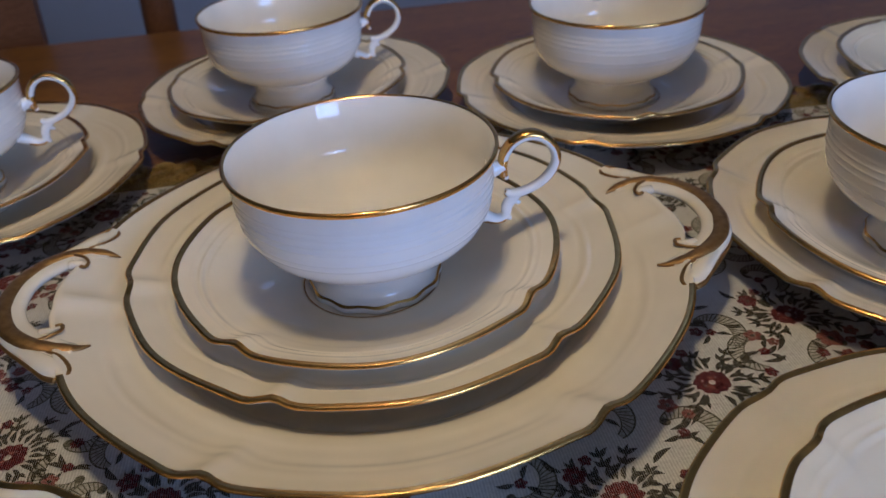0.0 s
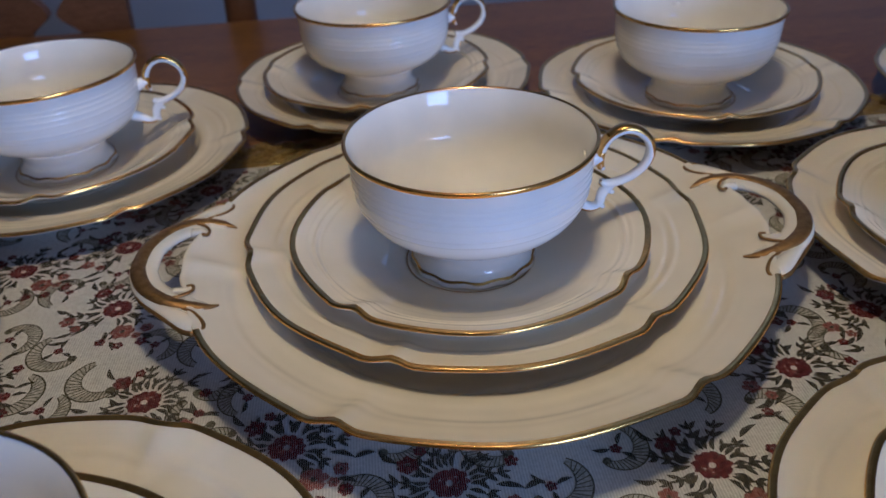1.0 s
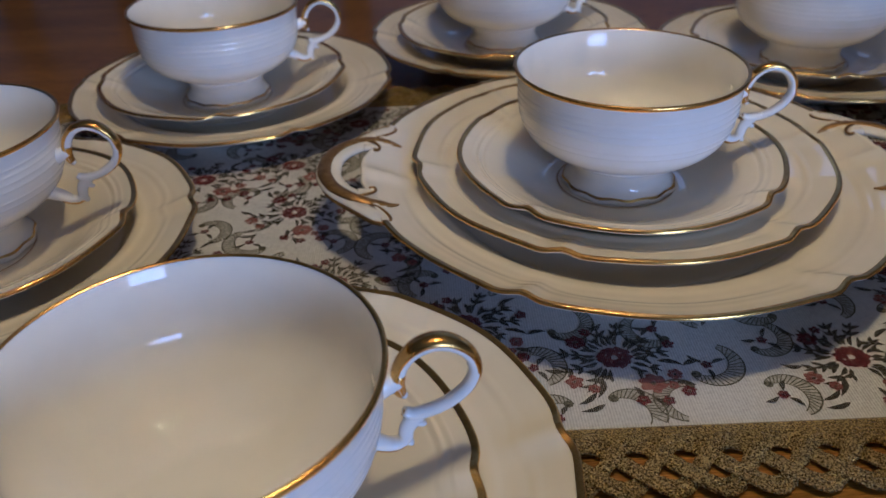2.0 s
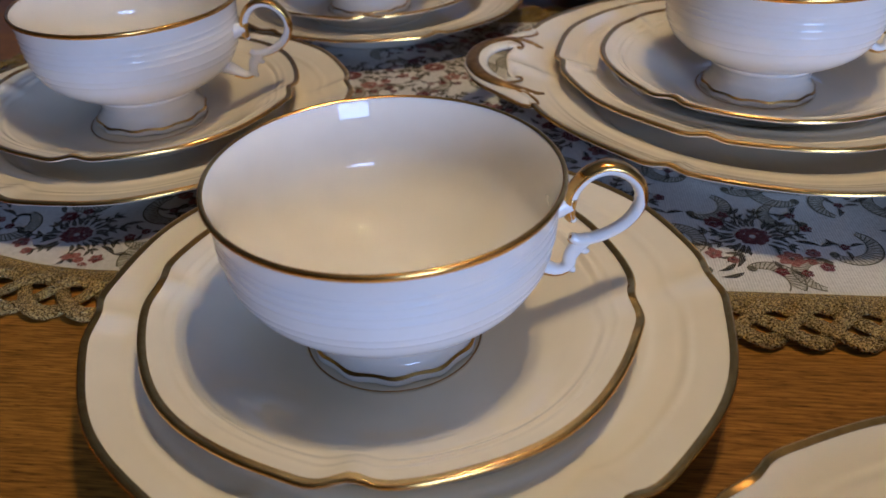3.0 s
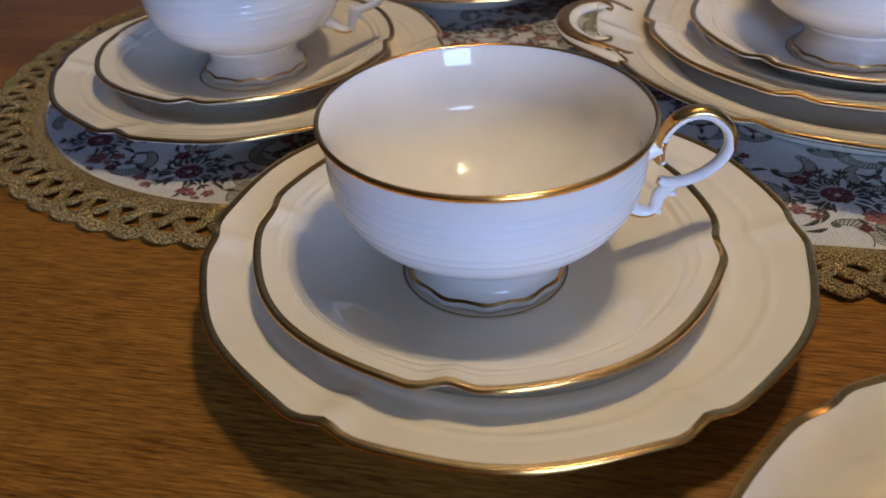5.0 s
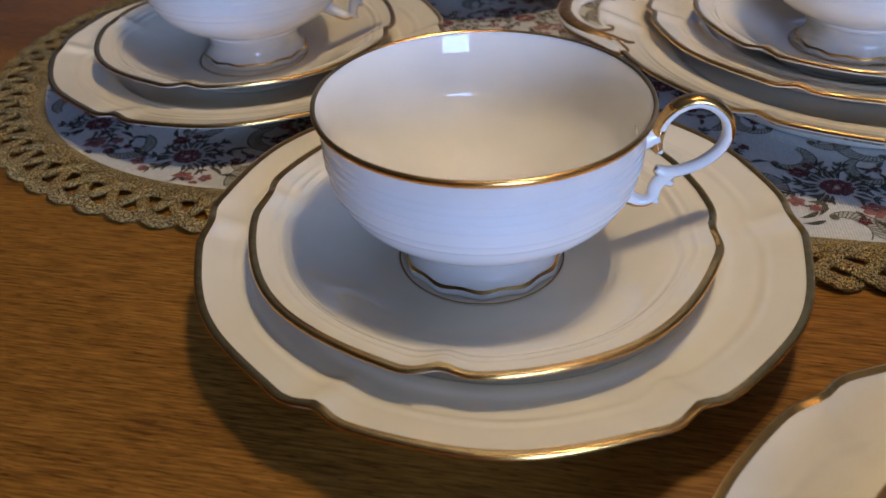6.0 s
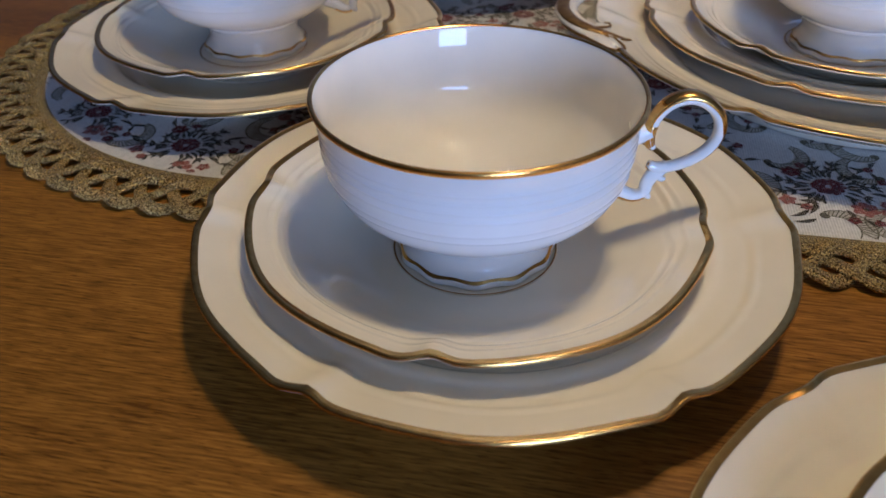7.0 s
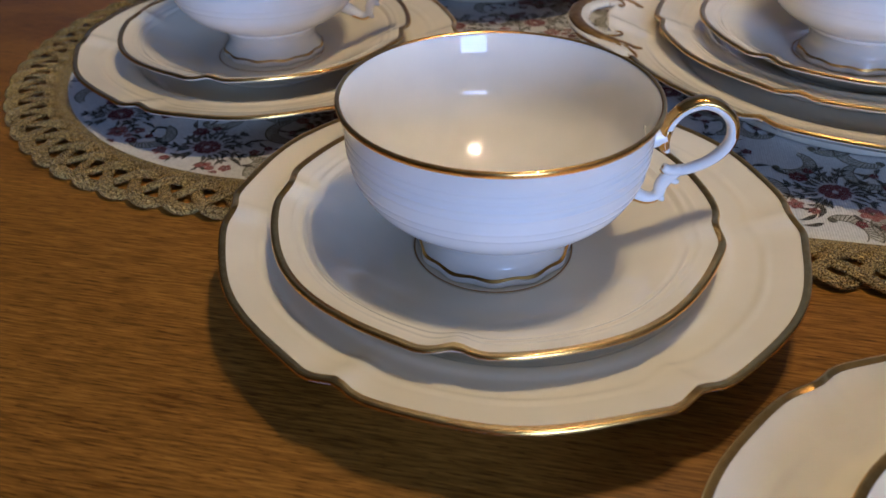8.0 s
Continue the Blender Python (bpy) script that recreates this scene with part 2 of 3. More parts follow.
# ---- porcelain ----
def dish(name, R, count, top, under, inner, m, label, category, group, rim_mm=2.4, scale=1.0):
    """A plate or saucer: rows of the upper face from the middle to the edge, then of the underside back to the foot."""
    base = thing(name, m, label, category, group)
    top, under = [(r * scale, z) for r, z in top], [(r * scale, z) for r, z in under]
    shape = lobed(R * scale, count, inner)
    rows = [tuple(p) for p in smoothed(top, 6)]
    edge_r, edge_z = rows[-1]
    w = rim_mm / 1000
    inside = [q for q in rows if q[0] < edge_r - w]
    slope = (edge_z - inside[-1][1]) / (edge_r - inside[-1][0])
    lip = [(edge_r - w * k, edge_z - slope * w * k) for k in (1.0, 0.7, 0.4, 0.15)]
    lip += [(edge_r + 0.0003, edge_z - 0.0001), (edge_r + 0.0006, edge_z - 0.0004), (edge_r + 0.0007, edge_z - 0.0009), (edge_r + 0.0006, edge_z - 0.0014), (edge_r + 0.0002, edge_z - 0.0018), (edge_r - 0.0009, edge_z - 0.0023)]
    profile = inside + lip + [tuple(p) for p in smoothed(under, 4)]
    bm = turned(bmesh.new(), profile, shape)
    part("body", bm, PORCELAIN, base)
    k = len(inside)
    bm = turned(bmesh.new(), gold_band(profile, 4, k + 4, 2), shape)
    part("gold_rim", bm, GOLD, base, "worn gold edge line")
    return base


def dessert_plate(m, label):
    top = [(0.0, 0.0044), (0.030, 0.0042), (0.055, 0.0044), (0.0625, 0.0056), (0.067, 0.0092), (0.0705, 0.0128), (0.074, 0.0139), (0.0775, 0.0139), (0.083, 0.0150), (0.088, 0.0162), (0.091, 0.0171), (0.0990, 0.0193)]
    under = [(0.090, 0.0141), (0.078, 0.0115), (0.070, 0.0086), (0.064, 0.0030), (0.0615, 0.0004), (0.0595, 0.0), (0.0580, 0.0006), (0.0560, 0.0020), (0.03, 0.0022), (0.0, 0.0022)]
    return dish("dessert_plate", 0.099, 6, top, under, 0.70, m, label, "plate", "dessert plates of the tea service", 1.75, 1.008)


def saucer(m, label):
    top = [(0.0, 0.0036), (0.020, 0.0036), (0.0268, 0.0036), (0.0278, 0.0042), (0.0288, 0.0038), (0.036, 0.0045), (0.045, 0.0075), (0.0535, 0.0118), (0.0570, 0.0137), (0.0600, 0.0152),
           (0.0625, 0.0164), (0.0640, 0.0170), (0.0655, 0.0178), (0.0670, 0.0183), (0.0685, 0.0191), (0.0700, 0.0195), (0.0750, 0.0213)]
    under = [(0.068, 0.0170), (0.056, 0.0108), (0.046, 0.0052), (0.040, 0.0020), (0.0385, 0.0003), (0.0370, 0.0), (0.0358, 0.0006), (0.034, 0.0020), (0.0, 0.0022)]
    base = dish("saucer", 0.075, 4, top, under, 0.72, m, label, "saucer", "saucers of the tea service", 1.75, 1.006)
    ring = [(0.0275, 0.00435), (0.0278, 0.00455), (0.0281, 0.00435)]
    part("gold_line", turned(bmesh.new(), ring, lambda r, z, a: (r, z), 96), MATT_GOLD, base, "thin gold line round the well")
    return base


def teacup(m, label):
    base = thing("teacup", m, label, "cup", "cups of the tea service")
    outer = [(0.0500, 0.0548), (0.0493, 0.0530), (0.0486, 0.0500), (0.0481, 0.0460), (0.0480, 0.0420), (0.0477, 0.0380), (0.0470, 0.0342), (0.0460, 0.0312), (0.0440, 0.0272), (0.0408, 0.0236), (0.0362, 0.0203), (0.0315, 0.0178), (0.0278, 0.0161), (0.0270, 0.0156), (0.0269, 0.0151), (0.0260, 0.0147), (0.0252, 0.0143), (0.0251, 0.0138), (0.0240, 0.0128), (0.0230, 0.0108),
             (0.0224, 0.0080), (0.0232, 0.0055), (0.0246, 0.0034), (0.0258, 0.0018), (0.0262, 0.0006), (0.0256, 0.0), (0.0240, 0.0), (0.0225, 0.0014), (0.0205, 0.0050), (0.0190, 0.0090), (0.0, 0.0100)]
    inner = [(0.0, 0.0142), (0.012, 0.0145), (0.021, 0.0163), (0.028, 0.0193), (0.0345, 0.0234), (0.0402, 0.0284), (0.0435, 0.0334), (0.0450, 0.0376), (0.0457, 0.0420), (0.0463, 0.0465), (0.0472, 0.0505), (0.0481, 0.0533), (0.0486, 0.0547)]
    lip = [(0.0489, 0.0552), (0.0495, 0.0554)]

    def ribbed(r, z):
        return r + sum(0.00020 * bell(z - rib, 0.00040) for rib in (0.0475, 0.0448, 0.0420, 0.0392, 0.0345, 0.0318)), z

    def foot(r, z, a):
        low = max(0.0, 1 - z / 0.0055) if r > 0.0215 else 0.0
        return r * (1 + 0.022 * low * math.cos(12 * a)), z + 0.0005 * low * (1 - math.cos(12 * a)) * (1 if z > 0.0009 else 0)
    grown, tall = 1.03, 1.052
    profile = [tuple(p) for p in smoothed(inner, 4)] + lip + [ribbed(r, z) for r, z in smoothed(outer, 12)]
    profile = [(r * grown, z * tall) for r, z in profile]
    part("bowl", turned(bmesh.new(), profile, foot, 144), WHITE_PORCELAIN, base)
    band = [(0.0487, 0.05525), (0.0491, 0.0556), (0.0496, 0.0557), (0.0502, 0.0553), (0.05025, 0.0546), (0.0499, 0.0538)]
    band = [(r * grown, z * tall) for r, z in band]
    part("gold_rim", turned(bmesh.new(), band, foot, 144), GOLD, base, "gold line on the lip")
    line = [(0.0252, 0.0030), (0.0259, 0.0021)]
    line = [(r * grown + 0.0002, z * tall) for r, z in line]
    part("gold_foot_line", turned(bmesh.new(), line, foot, 144), GOLD, base, "scalloped gold line on the foot")
    # the handle in its own upright plane: r, z, half thickness, half width
    hook = [(0.0552, 0.0408, 0.0008, 0.0012), (0.0541, 0.0424, 0.0014, 0.0016), (0.0536, 0.0455, 0.0017, 0.0020), (0.0546, 0.0506, 0.0018, 0.0026), (0.0578, 0.0549, 0.0018, 0.0031), (0.0624, 0.0568, 0.0018, 0.0033), (0.0672, 0.0556, 0.0018, 0.0032),
            (0.0712, 0.0516, 0.0017, 0.0029), (0.0724, 0.0464, 0.0017, 0.0026), (0.0706, 0.0414, 0.0017, 0.0024), (0.0664, 0.0374, 0.0017, 0.0023), (0.0612, 0.0350, 0.0017, 0.0022), (0.0568, 0.0344, 0.0017, 0.0021), (0.0546, 0.0356, 0.0012, 0.0018)]

    def set_down(rows):
        return [(0.052 + (r - 0.052) * 1.12, 0.0555 - (0.0568 - z) * 1.094, w * 1.08, h * 1.0) for r, z, w, h in rows]
    curve = smoothed(set_down(hook), 5)

    def flat(rows):
        return [(r, 0.0, z, w, h) for r, z, w, h in rows]
    bm = swept(bmesh.new(), flat(curve), (0, 1, 0), 12)
    stub = smoothed(set_down([(0.0480, 0.0446, 0.0046, 0.0040), (0.0505, 0.0450, 0.0030, 0.0028), (0.0540, 0.0462, 0.0024, 0.0022)]), 4)
    swept(bm, flat(stub), (0, 1, 0), 12)
    low = smoothed(set_down([(0.0600, 0.0352, 0.0016, 0.0019), (0.0578, 0.0334, 0.0021, 0.0019), (0.0558, 0.0312, 0.0023, 0.0019), (0.0548, 0.0288, 0.0021, 0.0020), (0.0546, 0.0266, 0.0019, 0.0021), (0.0530, 0.0250, 0.0017, 0.0023), (0.0505, 0.0248, 0.0018, 0.0026), (0.0478, 0.0260, 0.0022, 0.0030), (0.0450, 0.0275, 0.0026, 0.0034), (0.0415, 0.0290, 0.0030, 0.0036)]), 4)
    swept(bm, flat(low), (0, 1, 0), 12)
    for spur in ([(0.0566, 0.0322, 0.0013, 0.0015), (0.0588, 0.0306, 0.0010, 0.0013), (0.0600, 0.0306, 0.0004, 0.0007)], [(0.0540, 0.0262, 0.0013, 0.0016), (0.0558, 0.0244, 0.0010, 0.0014), (0.0564, 0.0238, 0.0004, 0.0008)]):
        swept(bm, flat(smoothed(set_down(spur), 3)), (0, 1, 0), 10)
    ear = part("handle", bm, WHITE_PORCELAIN, base)
    gold = []
    for i, (r, z, w, h) in enumerate(curve):
        a, b = curve[max(i - 1, 0)], curve[min(i + 1, len(curve) - 1)]
        tx, tz = b[0] - a[0], b[1] - a[1]
        l = math.hypot(tx, tz)
        nx, nz = -tz / l, tx / l
        fade = min(1.0, 0.4 + i / 12) * min(1.0, max(0.45, (62 - i) / 24))
        gold.append((r + nx * 0.0006, 0.0, z + nz * 0.0006, w * 0.86, max(h * 0.99 * fade, 0.0003)))
    part("gold_stripe", swept(bmesh.new(), gold, (0, 1, 0), 12), GOLD, ear, "worn gold along the handle's back")
    tip = [(r, 0.0, z - 0.0006, w * 0.86, h * 0.95) for r, z, w, h in low[18:30]]
    part("gold_tip", swept(bmesh.new(), tip, (0, 1, 0), 10), GOLD, ear, "gold on the lower scroll")
    curl = [(r, 0.0, z, w * 1.05, h * 1.04) for r, z, w, h in curve[3:14]]
    part("gold_curl", swept(bmesh.new(), curl, (0, 1, 0), 10), GOLD, ear, "gold on the inner curl")
    return base


def cake_plate(m, label):
    base = thing("cake_plate", m, label, "cake plate")
    R = 0.1226
    waves = lobed(R, 6, 0.72)

    def shape(r, z, a):
        rr, zz = waves(r, z, a)
        side = R * abs(math.asin(max(-1.0, min(1.0, math.sin(a)))))
        grow = min(max((r / R - 0.80) / 0.2, 0.0), 1.0)
        # a small wavy tongue inside each grip
        tongue = 0.0036 * bell(side, 0.016) - 0.0009 * bell(side - 0.0075, 0.0035)
        return rr + tongue * grow * grow, zz
    top = [(0.0, 0.0080), (0.050, 0.0078), (0.072, 0.0082), (0.080, 0.0100), (0.0855, 0.0140), (0.090, 0.0172), (0.0945, 0.0186), (0.099, 0.0192), (0.106, 0.0212), (0.111, 0.0234), (0.1155, 0.0250), (R, 0.0280)]
    under = [(0.116, 0.0220), (0.098, 0.0156), (0.088, 0.0114), (0.080, 0.0056), (0.0768, 0.0008), (0.0745, 0.0), (0.0722, 0.0008), (0.070, 0.0050), (0.04, 0.0056), (0.0, 0.0056)]
    rows = [tuple(p) for p in smoothed(top, 6)]
    inside = [q for q in rows if q[0] < R - 0.0024]
    slope = 0.30
    lip = [(R - w, 0.0280 - slope * w) for w in (0.0017, 0.0012, 0.0007, 0.0003)] + [(R + 0.0003, 0.0279), (R + 0.0006, 0.0276), (R + 0.0007, 0.0271), (R + 0.0006, 0.0266), (R + 0.0002, 0.0262), (R - 0.001, 0.0257)]
    profile = inside + lip + [tuple(p) for p in smoothed(under, 4)]
    part("body", turned(bmesh.new(), profile, shape, 288), PORCELAIN, base)
    k = len(inside)
    bm = turned(bmesh.new(), gold_band(profile, 4, k + 4, 2), shape, 288)
    # no gold line inside the grips
    gone = [f for f in bm.faces if abs(math.atan2(f.calc_center_median().y, abs(f.calc_center_median().x))) < 0.415]
    bmesh.ops.delete(bm, geom=gone, context="FACES")
    part("gold_rim", bm, GOLD, base, "worn gold edge line")

    def mirrored(half):
        return half + [(x, -y, *rest) for x, y, *rest in half[::-1]]
    for s in (1, -1):
        flip = Matrix.Diagonal((s * 0.99, s * 0.99, 1, 1))
        # the pierced grip: a flat bow, thick at its roots, with a soft lobe at each end
        half = [(0.1130, 0.0340, 0.0245, 0.0050, 0.0016), (0.1200, 0.0325, 0.0258, 0.0066, 0.0022), (0.1290, 0.0275, 0.0270, 0.0066, 0.0024), (0.1362, 0.0195, 0.0276, 0.0062, 0.0024), (0.1404, 0.0100, 0.0280, 0.0060, 0.0024), (0.1414, 0.0030, 0.0280, 0.0060, 0.0024)]
        bm = swept(bmesh.new(), [tuple(c) for c in smoothed(mirrored(half), 6)], (0, 0, 1), 16)
        for e in (1, -1):
            lobe = smoothed([(0.1340, e * 0.0285, 0.0268, 0.0020, 0.0016), (0.1258, e * 0.0358, 0.0268, 0.0032, 0.0019), (0.1196, e * 0.0418, 0.0266, 0.0042, 0.0020), (0.1156, e * 0.0462, 0.0262, 0.0036, 0.0018), (0.1128, e * 0.0492, 0.0256, 0.0012, 0.0010)], 6)
            swept(bm, [tuple(c) for c in lobe], (0, 0, 1), 14)
            hook = smoothed([(0.1262, e * 0.0232, 0.0274, 0.0030, 0.0018), (0.1216, e * 0.0232, 0.0274, 0.0022, 0.0016), (0.1192, e * 0.0206, 0.0268, 0.0014, 0.0012)], 5)
            swept(bm, [tuple(c) for c in hook], (0, 0, 1), 10)
        bmesh.ops.transform(bm, matrix=flip, verts=bm.verts)
        ear = part("handle", bm, PORCELAIN, base)
        # the gold leaf on the bow: pointed ends that run in over the rim
        half = [(0.1075, 0.0302, 0.0242, 0.0002, 0.0004), (0.1110, 0.0318, 0.0250, 0.0015, 0.0008), (0.1155, 0.0326, 0.0262, 0.0026, 0.0012), (0.1215, 0.0322, 0.0275, 0.0030, 0.0014), (0.1295, 0.0288, 0.0288, 0.0032, 0.0014), (0.1372, 0.0212, 0.0294, 0.0033, 0.0014), (0.1420, 0.0105, 0.0298, 0.0034, 0.0014), (0.1431, 0.0030, 0.0298, 0.0034, 0.0014)]
        bm = swept(bmesh.new(), [tuple(c) for c in smoothed(mirrored(half), 6)], (0, 0, 1), 12)
        for e in (1, -1):
            curl = smoothed([(0.1250, e * 0.0290, 0.0288, 0.0008, 0.0007), (0.1208, e * 0.0270, 0.0287, 0.0007, 0.0006), (0.1182, e * 0.0232, 0.0280, 0.0007, 0.0006), (0.1190, e * 0.0200, 0.0278, 0.0009, 0.0007), (0.1210, e * 0.0206, 0.0280, 0.0009, 0.0007)], 5)
            swept(bm, [tuple(c) for c in curl], (0, 0, 1), 8)
            line = smoothed([(0.1205, e * 0.0352, 0.0278, 0.0005, 0.0005), (0.1160, e * 0.0378, 0.0276, 0.0006, 0.0005), (0.1128, e * 0.0415, 0.0270, 0.0007, 0.0005), (0.1108, e * 0.0455, 0.0266, 0.0008, 0.0006), (0.1112, e * 0.0488, 0.0264, 0.0008, 0.0006), (0.1136, e * 0.0508, 0.0268, 0.0008, 0.0008)], 5)
            swept(bm, [tuple(c) for c in line], (0, 0, 1), 8)
            edge = smoothed([(0.1425, e * 0.0200, 0.0272, 0.0004, 0.0006), (0.1378, e * 0.0282, 0.0270, 0.0006, 0.0008), (0.1296, e * 0.0372, 0.0268, 0.0007, 0.0009), (0.1230, e * 0.0440, 0.0266, 0.0008, 0.0010), (0.1184, e * 0.0486, 0.0264, 0.0009, 0.0010), (0.1140, e * 0.0510, 0.0266, 0.0009, 0.0010)], 5)
            swept(bm, [tuple(c) for c in edge], (0, 0, 1), 8)
        bmesh.ops.transform(bm, matrix=flip, verts=bm.verts)
        part("gold_scroll", bm, MATT_GOLD, ear, "gold acanthus scroll")
    return base


# ---- room ----
def room():
    x0, x1, y0, y1, z0, z1 = -2.6, 2.6, -2.4, 2.1, -0.75, 1.75
    bm = bmesh.new()
    box(bm, x0 - 0.2, x1 + 0.2, y0 - 0.2, y1 + 0.2, z0 - 0.1, z0)
    ob = part("floor", bm, FLOOR_WOOD, None, "brown oak floor", False)
    ob.matrix_world = ROOM
    tagged(ob, "", "floor", "", "structure")
    bm = bmesh.new()
    box(bm, x0 - 0.2, x1 + 0.2, y0 - 0.2, y1 + 0.2, z1, z1 + 0.1)
    ob = part("ceiling", bm, CEILING, None, "white painted ceiling", False)
    ob.matrix_world = ROOM
    tagged(ob, "", "ceiling", "", "structure")
    wx0, wx1, wz0, wz1 = WINDOW_X - 0.55, WINDOW_X + 0.55, -0.04, 0.98
    spans = {"wall_north": [(x0 - 0.2, 0.57, y1, y1 + 0.2, z0, z1), (0.73, x1 + 0.2, y1, y1 + 0.2, z0, z1), (0.57, 0.73, y1, y1 + 0.2, z0, 1.13), (0.57, 0.73, y1, y1 + 0.2, 1.55, z1)], "wall_east": [(x1, x1 + 0.2, y0, y1, z0, z1)], "wall_west": [(x0 - 0.2, x0, y0, y1, z0, z1)],
             "wall_south": [(x0 - 0.2, wx0, y0 - 0.2, y0, z0, z1), (wx1, x1 + 0.2, y0 - 0.2, y0, z0, z1), (wx0, wx1, y0 - 0.2, y0, z0, wz0), (wx0, wx1, y0 - 0.2, y0, wz1, z1)]}
    for name, boxes in spans.items():
        bm = bmesh.new()
        for b in boxes:
            box(bm, *b)
        ob = part(name, bm, WALL if name == "wall_north" else SIDE_WALL, None, "pale blue-grey plastered wall" if name == "wall_north" else "brown-beige plastered wall", False)
        ob.matrix_world = ROOM
        tagged(ob, "", "wall", "", "structure")
    fan = thing("window_2", ROOM @ pose(0.65, y1 + 0.04, 1.13), "narrow white painted window high in the wall", "window", "", "structure")
    bm = bmesh.new()
    box(bm, -0.08, 0.08, -0.02, 0.02, 0.0, 0.03, 0.003)
    box(bm, -0.08, 0.08, -0.02, 0.02, 0.39, 0.42, 0.003)
    for x in (-0.08, 0.06):
        box(bm, x, x + 0.02, -0.02, 0.02, 0.03, 0.39, 0.003)
    part("window_frame", bm, FRAME_PAINT, fan, "", False)
    win = thing("window_1", ROOM @ pose((wx0 + wx1) / 2, y0 - 0.1, wz0), "white painted window with glazing bars", "window", "", "structure")
    w, h = (wx1 - wx0) / 2, wz1 - wz0
    bm = bmesh.new()
    for b in ((-w, -w + 0.06), (w - 0.06, w), (-0.04, 0.04)):
        box(bm, b[0], b[1], -0.03, 0.03, 0, h, 0.004)
    for z in (0.0, h - 0.06):
        for a, b in ((-w + 0.06, -0.04), (0.04, w - 0.06)):
            box(bm, a, b, -0.03, 0.03, z, z + 0.06, 0.004)
    part("window_frame", bm, FRAME_PAINT, win, "", False)
    for a, b in ((-w + 0.06, -0.04), (0.04, w - 0.06)):
        for z in (0.34, 0.68):
            bm = bmesh.new()
            box(bm, a, b, -0.012, 0.012, z - 0.012, z + 0.012, 0.003)
            part("glazing_bar", bm, FRAME_PAINT, win, "", False)
    bm = bmesh.new()
    box(bm, -w, w, 0.1, 0.16, -0.05, -0.012, 0.006)
    part("window_sill", bm, FRAME_PAINT, win, "", False)


def table():
    base = thing("dining_table", ROOM @ pose(0, 0, -0.75), "brown polished wooden dining table", "table")
    bm = bmesh.new()
    box(bm, -1.05, 1.05, -0.467, 0.467, 0.722, 0.75, 0.006)
    part("tabletop", bm, TABLE_WOOD, base)
    bm = bmesh.new()
    for b in ((-0.92, 0.92, -0.40, -0.375), (-0.92, 0.92, 0.375, 0.40), (-0.95, -0.925, -0.37, 0.37), (0.925, 0.95, -0.37, 0.37)):
        box(bm, *b, 0.63, 0.7215, 0.002)
    part("apron", bm, TABLE_WOOD, base)
    for x in (-0.95, 0.95):
        for y in (-0.40, 0.40):
            bm = bmesh.new()
            turned(bm, [(0.0, 0.0), (0.02, 0.0), (0.026, 0.03), (0.03, 0.3), (0.036, 0.5), (0.032, 0.55), (0.038, 0.6), (0.038, 0.7215), (0.0, 0.7215)], lambda r, z, a: (r, z), 24)
            bmesh.ops.translate(bm, vec=(x, y, 0), verts=bm.verts)
            part("leg", bm, TABLE_WOOD, base)


